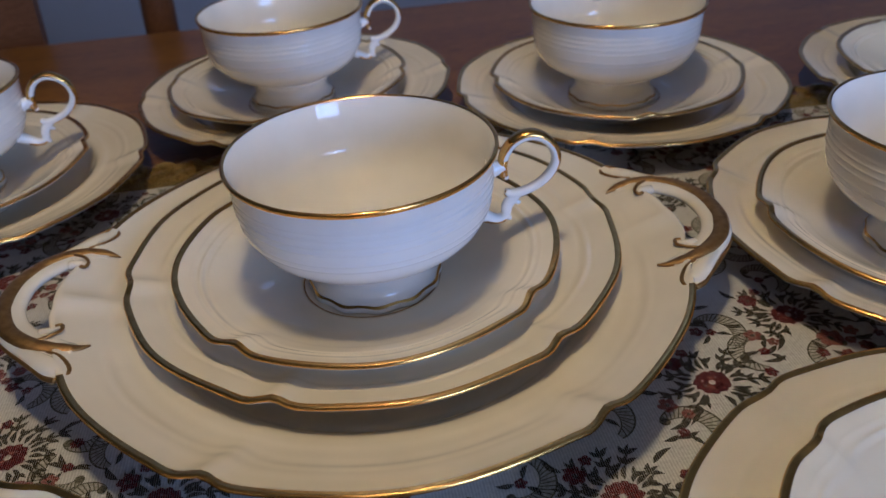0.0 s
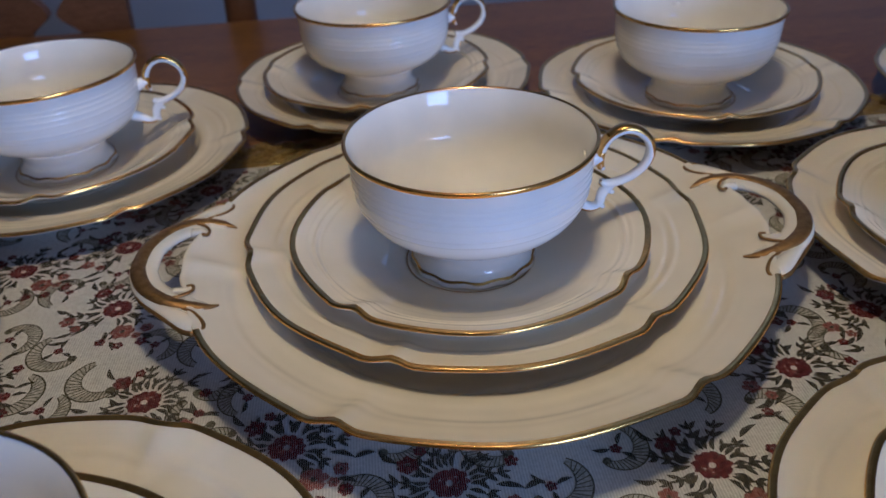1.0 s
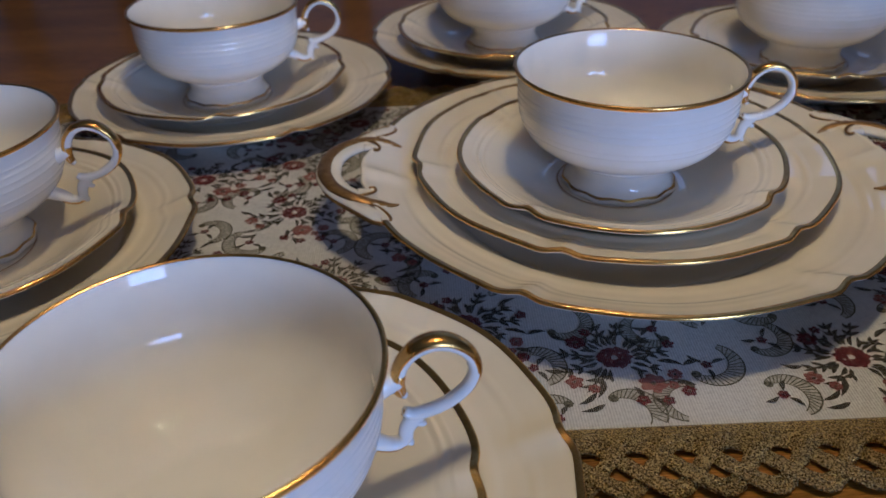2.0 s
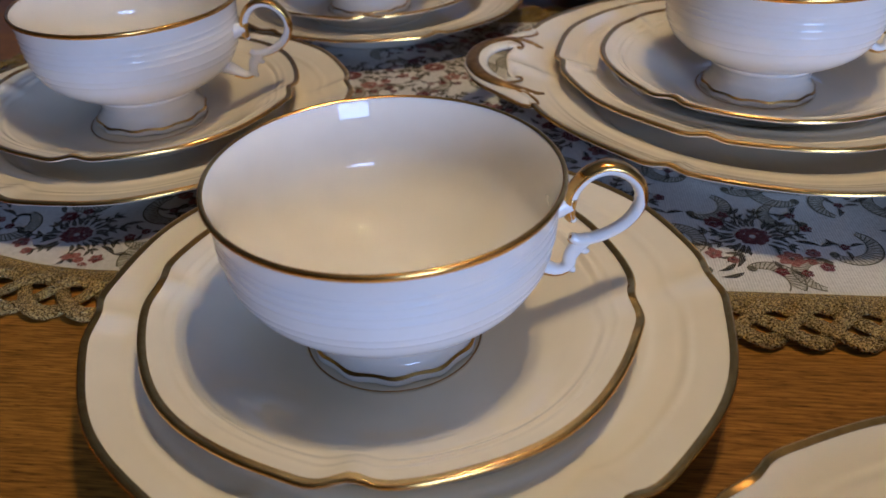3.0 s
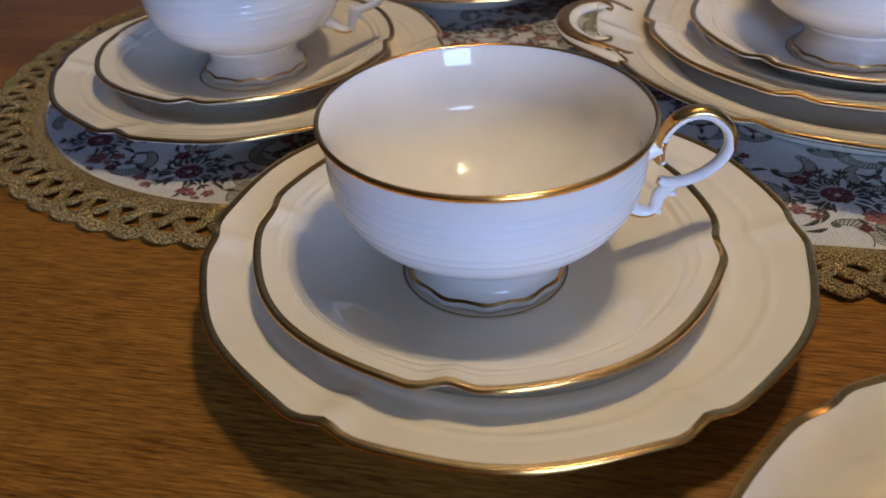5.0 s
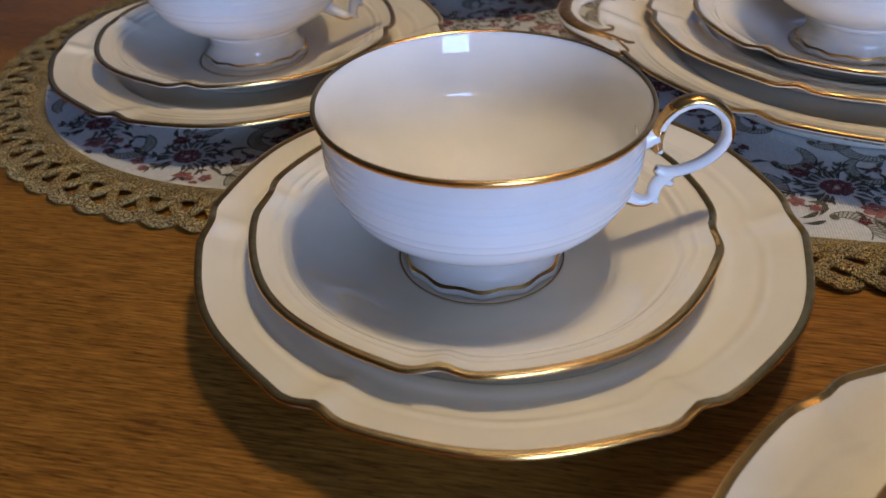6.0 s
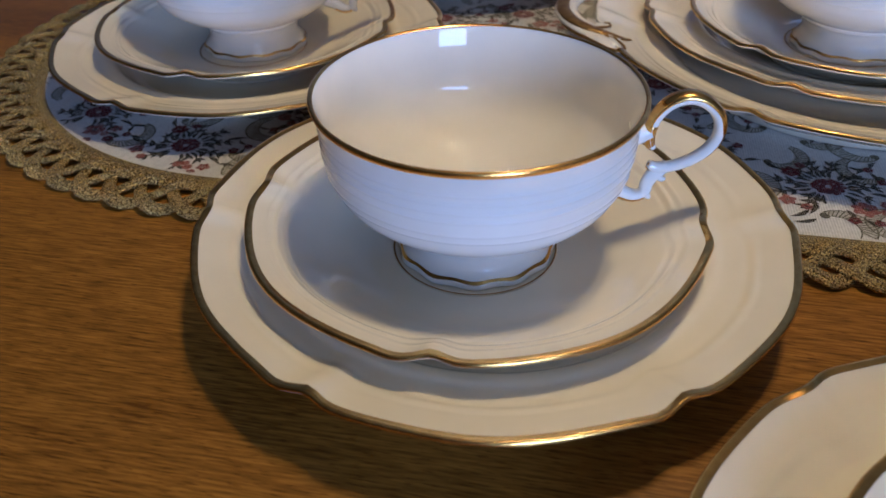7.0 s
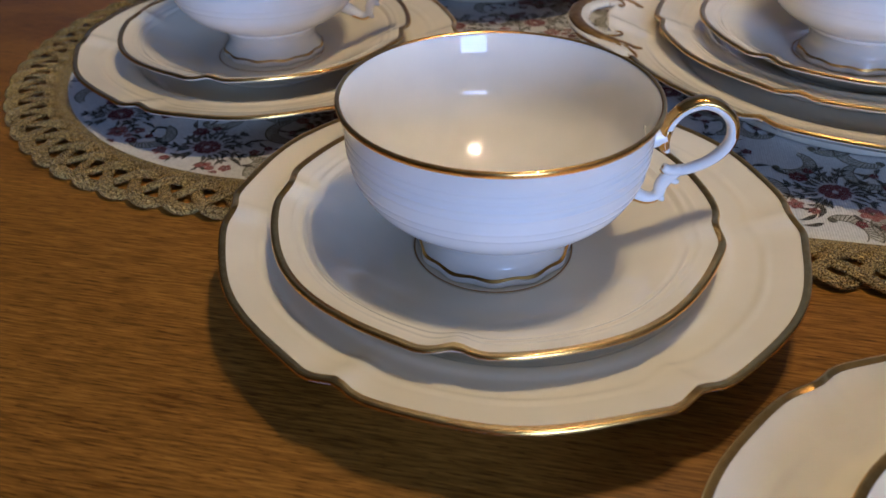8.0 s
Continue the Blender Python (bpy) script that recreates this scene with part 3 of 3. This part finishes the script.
def chair(m):
    base = thing("dining_chair", m, "red-brown carved wooden chair with pierced splat, pushed to the table", "chair", "chairs at the table")
    top = 1.0
    for s in (-1, 1):
        bm = bmesh.new()
        path = smoothed([(s * 0.185, 0.02, 0.0, 0.018, 0.020), (s * 0.186, 0.0, 0.45, 0.018, 0.022), (s * 0.189, 0.02, 0.75, 0.0165, 0.017), (s * 0.195, 0.06, top, 0.017, 0.014)], 5)
        swept(bm, [tuple(p) for p in path], (0, 1, 0), 12)
        part("back_post", bm, CHAIR_WOOD, base)
        bm = bmesh.new()
        path = smoothed([(s * 0.205, -0.40, 0.0, 0.014, 0.014), (s * 0.21, -0.41, 0.25, 0.018, 0.018), (s * 0.205, -0.40, 0.43, 0.023, 0.023)], 5)
        swept(bm, [tuple(p) for p in path], (0, 1, 0), 12)
        part("front_leg", bm, CHAIR_WOOD, base)
    bm = bmesh.new()
    box(bm, -0.225, 0.225, -0.43, -0.02, 0.42, 0.455, 0.01)
    part("seat_frame", bm, CHAIR_WOOD, base)
    bm = bmesh.new()
    box(bm, -0.21, 0.21, -0.42, -0.035, 0.4555, 0.495, 0.016)
    part("seat", bm, SEAT, base, "beige fabric seat pad")
    bm = bmesh.new()
    path = smoothed([(-0.22, 0.06, top, 0.022, 0.014), (-0.10, 0.066, top + 0.03, 0.028, 0.014), (0, 0.066, top + 0.045, 0.034, 0.015), (0.10, 0.066, top + 0.03, 0.028, 0.014), (0.22, 0.06, top, 0.022, 0.014)], 6)
    swept(bm, [(p[0], p[1], p[2], p[4], p[3]) for p in path], (0, 0, 1), 12)
    part("crest_rail", bm, CHAIR_WOOD, base)
    # the splat: two mirrored shaped boards that leave heart-shaped gaps between them
    for s in (-1, 1):
        outline_out = [(0.060, 0.50), (0.058, 0.56), (0.064, 0.64), (0.074, 0.70), (0.076, 0.74), (0.076, 0.80), (0.070, 0.86), (0.060, 0.92), (0.056, 1.0)]
        outline_in = [(0.006, 0.50), (0.006, 0.60), (0.022, 0.66), (0.034, 0.70), (0.026, 0.722), (0.007, 0.737), (0.005, 0.745), (0.016, 0.758), (0.034, 0.775), (0.036, 0.80), (0.020, 0.83), (0.006, 0.86), (0.006, 1.0)]
        a = smoothed(outline_out, 6)
        b = smoothed(outline_in, 6)
        bm = bmesh.new()
        zs = np.linspace(0.50, 1.01, 90)
        ra = np.interp(zs, [p[1] for p in a], [p[0] for p in a])
        rb = np.interp(zs, [p[1] for p in b], [p[0] for p in b])
        rows = []
        for z, o, i in zip(zs, ra, rb):
            y = 0.0 + 0.06 * max(0.0, (z - 0.45) / 0.55) ** 2
            rows.append([bm.verts.new((s * i, y - 0.007, z)), bm.verts.new((s * o, y - 0.007, z)), bm.verts.new((s * o, y + 0.007, z)), bm.verts.new((s * i, y + 0.007, z))])
        for p, q in zip(rows, rows[1:]):
            for k in range(4):
                bm.faces.new((p[k], p[(k + 1) % 4], q[(k + 1) % 4], q[k]))
        bm.faces.new(rows[0])
        bm.faces.new(rows[-1])
        part("splat", bm, CHAIR_WOOD, base, "", False)
    bm = bmesh.new()
    box(bm, -0.19, 0.19, -0.012, 0.012, 0.49, 0.52, 0.004)
    part("lower_rail", bm, CHAIR_WOOD, base)
    return base


def pendant():
    base = thing("pendant_lamp", ROOM @ pose(*LAMP), "brown fabric pendant lamp hanging over the table", "lamp")

    def plain(r, z, a):
        return r, z
    part("shade", turned(bmesh.new(), [(0.23, 0.0), (0.15, 0.20), (0.148, 0.20), (0.228, 0.0)], plain, 64, True), SHADE, base)
    part("cord", turned(bmesh.new(), [(0.0, 0.14), (0.004, 0.14), (0.004, 0.945), (0.0, 0.945)], plain, 12), BRASS, base)
    part("hub", turned(bmesh.new(), [(0.0, 0.09), (0.018, 0.10), (0.022, 0.12), (0.0, 0.145)], plain, 24), BRASS, base)
    for x, y, z in BULBS:
        arm = part("arm", swept(bmesh.new(), [(0.0, 0.0, 0.11, 0.004, 0.004), (x, y, 0.10, 0.004, 0.004)], (0, 0, 1), 10), BRASS, base)
        bm = turned(bmesh.new(), [(0.0, 0.058), (0.010, 0.058), (0.012, 0.098), (0.0, 0.104)], plain, 20)
        bmesh.ops.translate(bm, vec=(x, y, 0), verts=bm.verts)
        part("socket", bm, BRASS, arm)
    bm = bmesh.new()
    for k in range(3):
        a = 2 * math.pi * k / 3
        swept(bm, [(0.0, 0.0, 0.14, 0.002, 0.002), (0.158 * math.cos(a), 0.158 * math.sin(a), 0.175, 0.002, 0.002)], (0, 0, 1), 6)
    part("shade_holder", bm, BRASS, base)


# ---- table runner ----
HALF, END, REACH = 0.146, 0.150, 0.275


def runner_edge(out, steps=720):
    """Points and outward normals along the runner's edge, moved out by so much, with even spacing."""
    raw = []
    n = 240
    for k in range(n):
        x = REACH - 2 * REACH * k / n
        raw.append((x, HALF))
    for k in range(n):
        a = math.pi / 2 + math.pi * k / n
        raw.append((-REACH + END * math.cos(a) * 0.97, HALF * math.sin(a)))
    for k in range(n):
        x = -REACH + 2 * REACH * k / n
        raw.append((x, -HALF))
    for k in range(n):
        a = -math.pi / 2 + math.pi * k / n
        raw.append((REACH + END * math.cos(a) * 0.97, HALF * math.sin(a)))
    p = np.array(raw)
    t = np.roll(p, -1, 0) - np.roll(p, 1, 0)
    t /= np.linalg.norm(t, axis=1)[:, None]
    q = p + out * np.c_[t[:, 1], -t[:, 0]] * -1
    # outward is to the right of the way round
    if np.linalg.norm(q, axis=1).mean() < np.linalg.norm(p, axis=1).mean() and out > 0:
        q = p + out * np.c_[t[:, 1], -t[:, 0]]
    seg = np.linalg.norm(np.roll(q, -1, 0) - q, axis=1)
    s = np.r_[0, np.cumsum(seg)]
    w = np.linspace(0, s[-1], steps, endpoint=False)
    qq = np.vstack([q, q[:1]])
    x, y = np.interp(w, s, qq[:, 0]), np.interp(w, s, qq[:, 1])
    e = np.c_[x, y]
    t = np.roll(e, -1, 0) - np.roll(e, 1, 0)
    t /= np.linalg.norm(t, axis=1)[:, None]
    nrm = np.c_[t[:, 1], -t[:, 0]]
    if (nrm * e).sum(1).mean() < 0:
        nrm = -nrm
    return e, nrm, s[-1]


def runner():
    base = thing("table_runner", ROOM @ pose(0, 0, 0.0), "cream floral tapestry runner with gold braid edging on the table", "table runner")
    e, n, length = runner_edge(0.0, 400)
    bm = bmesh.new()
    low = [bm.verts.new((x, y, 0.0004)) for x, y in e]
    high = [bm.verts.new((x, y, 0.0016)) for x, y in e]
    bm.faces.new(high)
    bm.faces.new(low[::-1])
    for k in range(len(e)):
        j = (k + 1) % len(e)
        bm.faces.new((low[k], low[j], high[j], high[k]))
    part("cloth", bm, CLOTH, base, "ribbed cream weave", False)
    # a dense band, and a plait of three strands, each of three cords
    e, n, length = runner_edge(0.003, 900)
    bm = bmesh.new()
    swept(bm, [(x, y, 0.0016, 0.0042, 0.0011) for x, y in e], (0, 0, 1), 8, True)
    part("braid_band", bm, LACE, base, "dense gold band")
    scallops = 3 * round(length / 0.045)
    e, n, length = runner_edge(0.0165, scallops * 16)
    for strand in range(3):
        for lane in (-0.0023, 0.0, 0.0023):
            path = []
            for k, ((x, y), (a, b)) in enumerate(zip(e, n)):
                w = 2 * math.pi * (k / 48 + strand / 3)
                o = 0.0096 * math.sin(w) + lane
                z = 0.0024 + 0.0010 * math.sin(2 * w) - 0.0003 * (lane != 0.0)
                path.append((x + a * o, y + b * o, z, 0.0014 + 0.0002 * math.sin(k * 1.9 + lane * 900), 0.0012 + 0.00025 * math.sin(k * 2.3 + lane * 500)))
            part("braid_cord", swept(bmesh.new(), path, (0, 0, 1), 6, True), LACE, base)
    rng = random.Random(5)
    meshes = {"rose": (bmesh.new(), ROSE), "pink": (bmesh.new(), PINK), "leaf": (bmesh.new(), LEAF), "scroll": (bmesh.new(), SCROLL), "rib": (bmesh.new(), RIB)}
    level = [0]

    def inside(x, y, m):
        if abs(y) > HALF - m:
            return False
        d = abs(x) - REACH
        return d < 0 or (d / (END * 0.97 - m)) ** 2 + (y / (HALF - m)) ** 2 < 1

    def patch(kind, pts):
        if not all(inside(x, y, 0.0015) for x, y in pts):
            return
        bm = meshes[kind][0]
        level[0] = (level[0] + 1) % 7
        z = 0.00172 + {"scroll": 0.0, "rib": 0.00006, "leaf": 0.00012, "pink": 0.00018, "rose": 0.00024}[kind] + level[0] * 0.000008
        bm.faces.new([bm.verts.new((x, y, z)) for x, y in pts])

    def leaf(x, y, a, l, w, kind="leaf"):
        pts = []
        for t, s in ((0, 0), (0.2, 0.7), (0.45, 1), (0.75, 0.6), (1, 0), (0.75, -0.6), (0.45, -1), (0.2, -0.7)):
            u, v = t * l, s * w * rng.uniform(0.75, 1.1) + 0.12 * l * math.sin(t * 3)
            pts.append((x + u * math.cos(a) - v * math.sin(a), y + u * math.sin(a) + v * math.cos(a)))
        patch(kind, pts)

    def bloom(x, y, r, kind):
        count = rng.choice((5, 6))
        a0 = rng.uniform(0, 6)
        for k in range(count):
            a = a0 + 2 * math.pi * k / count
            px, py = x + 0.6 * r * math.cos(a), y + 0.6 * r * math.sin(a)
            patch(kind, [(px + 0.46 * r * rng.uniform(0.7, 1.1) * math.cos(b), py + 0.46 * r * rng.uniform(0.7, 1.1) * math.sin(b)) for b in np.linspace(0, 2 * math.pi, 8, endpoint=False)])
        patch("leaf", [(x + 0.24 * r * math.cos(b), y + 0.24 * r * math.sin(b)) for b in np.linspace(0, 2 * math.pi, 6, endpoint=False)])

    def bouquet(x, y, a):
        c, s = 1.25 * math.cos(a), 1.25 * math.sin(a)

        def at(u, v):
            return x + u * c - v * s, y + u * s + v * c
        for k in range(22):
            b = a + 2 * math.pi * k / 22 + rng.uniform(-0.1, 0.1)
            if -1.9 < math.atan2(math.sin(b - a), math.cos(b - a)) < -1.2:
                continue
            r0, l = 0.0070, rng.uniform(0.0055, 0.0075)
            leaf(x + r0 * math.cos(b), y + r0 * math.sin(b), b, l, 0.0011)
            # every other spray carries a stalk with small paired leaves
            if k % 2 == 0:
                reach = r0 + l
                for step in range(rng.choice((1, 2, 2))):
                    for turn in (0.75, -0.75):
                        leaf(x + reach * math.cos(b), y + reach * math.sin(b), b + turn, 0.0048, 0.0010)
                    leaf(x + (reach - 0.001) * math.cos(b), y + (reach - 0.001) * math.sin(b), b, 0.0058, 0.0009)
                    reach += 0.0042
            else:
                for turn in (0.6, -0.6):
                    leaf(x + (r0 + 0.5 * l) * math.cos(b), y + (r0 + 0.5 * l) * math.sin(b), b + turn, 0.0045, 0.0009)
        for k in range(11):
            b = 2 * math.pi * k / 11
            r = 0.0050
            px, py = x + r * math.cos(b), y + r * math.sin(b) * 0.9
            patch("rose", [(px + 0.0022 * rng.uniform(0.6, 1.2) * math.cos(q), py + 0.0020 * rng.uniform(0.6, 1.2) * math.sin(q)) for q in np.linspace(0, 2 * math.pi, 7, endpoint=False)])
        for k in range(7):
            b = 2 * math.pi * k / 7 + 0.4
            patch("pink" if k % 3 == 1 else "rose", [(x + 0.0024 * math.cos(b) + 0.0014 * math.cos(q), y + 0.0024 * math.sin(b) + 0.0013 * math.sin(q)) for q in np.linspace(0, 2 * math.pi, 6, endpoint=False)])
        for u, v, r, kind in ((0.008, -0.0125, 0.0052, "pink"), (0.0155, -0.0095, 0.0030, "pink"), (0.003, -0.0190, 0.0026, "rose"), (0.010, -0.0200, 0.0024, "rose"), (0.0170, -0.0170, 0.0028, "rose"), (-0.010, 0.0085, 0.0040, "rose"), (-0.0145, -0.009, 0.0036, "pink"), (0.018, 0.004, 0.0026, "rose"), (-0.006, 0.013, 0.0024, "rose"), (0.0135, -0.0140, 0.0022, "pink"), (-0.0095, -0.0125, 0.0024, "pink")):
            bloom(*at(u, v), r, kind)
        for u, v, b, l in ((-0.006, -0.008, -2.0, 0.012), (-0.009, -0.014, -2.6, 0.010), (0.012, -0.003, -0.4, 0.010), (0.014, -0.013, -0.3, 0.008), (0.002, -0.013, -1.4, 0.008), (-0.013, 0.010, 2.2, 0.009), (0.011, 0.009, 0.6, 0.010), (-0.008, -0.019, -2.9, 0.010), (0.019, -0.006, 0.2, 0.008), (0.006, -0.018, -1.0, 0.007), (-0.016, -0.004, 2.9, 0.008)):
            leaf(*at(u, v), a + b, l, 0.0013)

    def scroll(x, y, a, flip, size=1.0):
        R = 0.0118 * size
        inner, outer = [], []
        for k in range(22):
            t = k / 21
            b = -0.3 + 3.5 * t
            w = 0.0027 * size * math.sin(math.pi * min(1, 0.04 + t * 0.96)) ** 0.7 + 0.0002
            rr = R * (1 - 0.22 * t)
            inner.append(((rr - w) * math.cos(b), (rr - w) * math.sin(b)))
            outer.append(((rr + w) * math.cos(b), (rr + w) * math.sin(b)))
        c, s = math.cos(a), math.sin(a)

        def put(u, v):
            v *= flip
            return x + u * c - v * s, y + u * s + v * c
        for (p, q), (r2, s2) in zip(zip(inner, outer), zip(inner[1:], outer[1:])):
            patch("scroll", [put(*p), put(*q), put(*s2), put(*r2)])
        for k in range(21):
            for line, f in ((outer, 1.055), (inner, 0.94)):
                p, q = line[k], line[k + 1]
                patch("rib", [put(*p), put(p[0] * f, p[1] * f), put(q[0] * f, q[1] * f), put(*q)])
        for k in range(1, 21):
            p, q = outer[k], inner[min(k + 1, 21)]
            d = 0.00022
            c2, s2 = math.cos(-0.3 + 3.5 * k / 21), math.sin(-0.3 + 3.5 * k / 21)
            patch("rib", [put(p[0] - d * s2, p[1] + d * c2), put(p[0] + d * s2, p[1] - d * c2), put(q[0] + d * s2, q[1] - d * c2), put(q[0] - d * s2, q[1] + d * c2)])
        ex, ey = inner[-2]
        patch("rib", [put(ex + 0.0020 * size * math.cos(b), ey + 0.0020 * size * math.sin(b)) for b in np.linspace(0, 2 * math.pi, 9, endpoint=False)])

    flowers = [(-0.025, -0.109), (0.063, -0.114), (-0.080, -0.085), (-0.161, 0.011), (-0.215, 0.050), (-0.214, -0.033), (0.158, -0.042), (0.112, -0.072)]
    scrolls = [(-0.0040, -0.1325), (0.0312, -0.1325), (-0.0076, -0.0934), (0.0333, -0.1012), (-0.056, -0.112), (-0.188, 0.028), (-0.140, -0.018), (-0.178, -0.016), (0.150, -0.085), (0.125, -0.045)]
    for _ in range(6000):
        p = (rng.uniform(-0.42, 0.42), rng.uniform(-0.14, 0.14))
        if inside(*p, 0.012) and all(math.dist(p, q) > 0.049 for q in flowers) and all(math.dist(p, q) > 0.022 for q in scrolls[:10]):
            flowers.append(p)
    for _ in range(9000):
        p = (rng.uniform(-0.42, 0.42), rng.uniform(-0.145, 0.145))
        if inside(*p, 0.006) and all(math.dist(p, q) > 0.0240 for q in flowers) and all(math.dist(p, q) > 0.0190 for q in scrolls):
            scrolls.append(p)
    for x, y in flowers:
        bouquet(x, y, rng.uniform(-0.25, 0.25))
    for k, (x, y) in enumerate(scrolls):
        # scrolls lie in facing pairs, open upwards or downwards
        a, flip = ((4.07, -1), (5.36, 1), (2.39, 1), (0.75, -1))[k if k < 4 else rng.randrange(4)]
        scroll(x, y, a + rng.uniform(-0.15, 0.15), flip, 0.85 if k < 4 else rng.uniform(0.85, 1.0))
        if rng.random() < 0.8:
            b = rng.uniform(0, 6)
            px, py = x + 0.001 * math.cos(b), y + 0.001 * math.sin(b)
            bloom(px, py, 0.0022, "rose")
            for q in (0.5, 2.4, 4.4):
                leaf(px + 0.002 * math.cos(b + q), py + 0.002 * math.sin(b + q), b + q, 0.0065, 0.0011)
    names = {"rose": "dark red woven roses", "pink": "faded red woven blossoms", "leaf": "dark green woven leaves", "scroll": "pale woven scrolls", "rib": "grey-olive scroll outlines"}
    for key, (bm, mat) in meshes.items():
        ob = part("woven_pattern", bm, mat, base, names[key], False)
        tagged(ob, kind="stuff")


room()
table()
pendant()
chair(ROOM @ pose(-0.359, 0.552, -0.75, 0, 0, 0))
runner()

# ---- place settings ----
cake_plate(pose(CX, CY + 0.001, 0.002, 0, 0, 9.7), "large ivory cake plate with two pierced gold-scrolled handles")
PLATE = "scalloped ivory dessert plate with gold edge"
SAUCER = "scalloped ivory saucer with gold edge"
CUP = "ivory footed teacup with gold lip"
# plate x, y, turn; saucer x, y, turn; cup x, y, turn of the handle; height of the support; what it stands on
SETTINGS = [
    ((-0.0250, 0.2892, 15), (-0.0258, 0.2770, 57), (-0.0245, 0.2785, 8), 0.0102, "stacked on cake plate"),
    ((-0.1411, 0.0722, 19), (-0.1445, 0.0660, 10), (-0.1448, 0.0680, 18), 0.0034, "over runner edge"),
    ((-0.3135, 0.1950, 24), (-0.3150, 0.1950, 10), (-0.3170, 0.2010, 13), 0.0022, "on rounded runner end"),
    ((-0.2610, 0.3900, 9), (-0.2660, 0.3860, 18), (-0.2670, 0.3900, 17), 0.0022, "on the runner"),
    ((-0.0942, 0.5050, 10), (-0.0980, 0.5000, 0), (-0.0980, 0.5060, 15), 0.0022, "near table's far side"),
    ((0.1106, 0.4826, 12), (0.1080, 0.4800, 4), (0.1070, 0.4820, 95), 0.0022, "near table's far side"),
    ((0.2225, 0.3097, 35), (0.2160, 0.3010, 87), (0.2120, 0.2980, 20), 0.0022, "beside the cake plate"),
    ((0.1620, 0.1170, 4), (0.1620, 0.1180, 44), None, 0.0022, "half on runner"),
    ((0.0370, -0.0370, 20), (0.0420, -0.0370, 30), None, 0.0002, "on the bare wood"),
    ((0.3270, 0.4780, 12), (0.3220, 0.4740, 20), None, 0.0022, "at table's far side"),
]
made = {}
for p, s, c, z, where in SETTINGS:
    for kind, build, spot, lift, label in (("p", dessert_plate, p, 0.0, PLATE), ("s", saucer, s, 0.00445, SAUCER), ("c", teacup, c, 0.0081, CUP)):
        if spot is None:
            continue
        m = pose(spot[0], spot[1], z + lift, 0, 0, spot[2])
        if kind in made:
            ob = copy_thing(made[kind], m)
        else:
            ob = made[kind] = build(m, label)
        ob["label"] = label + ", " + where
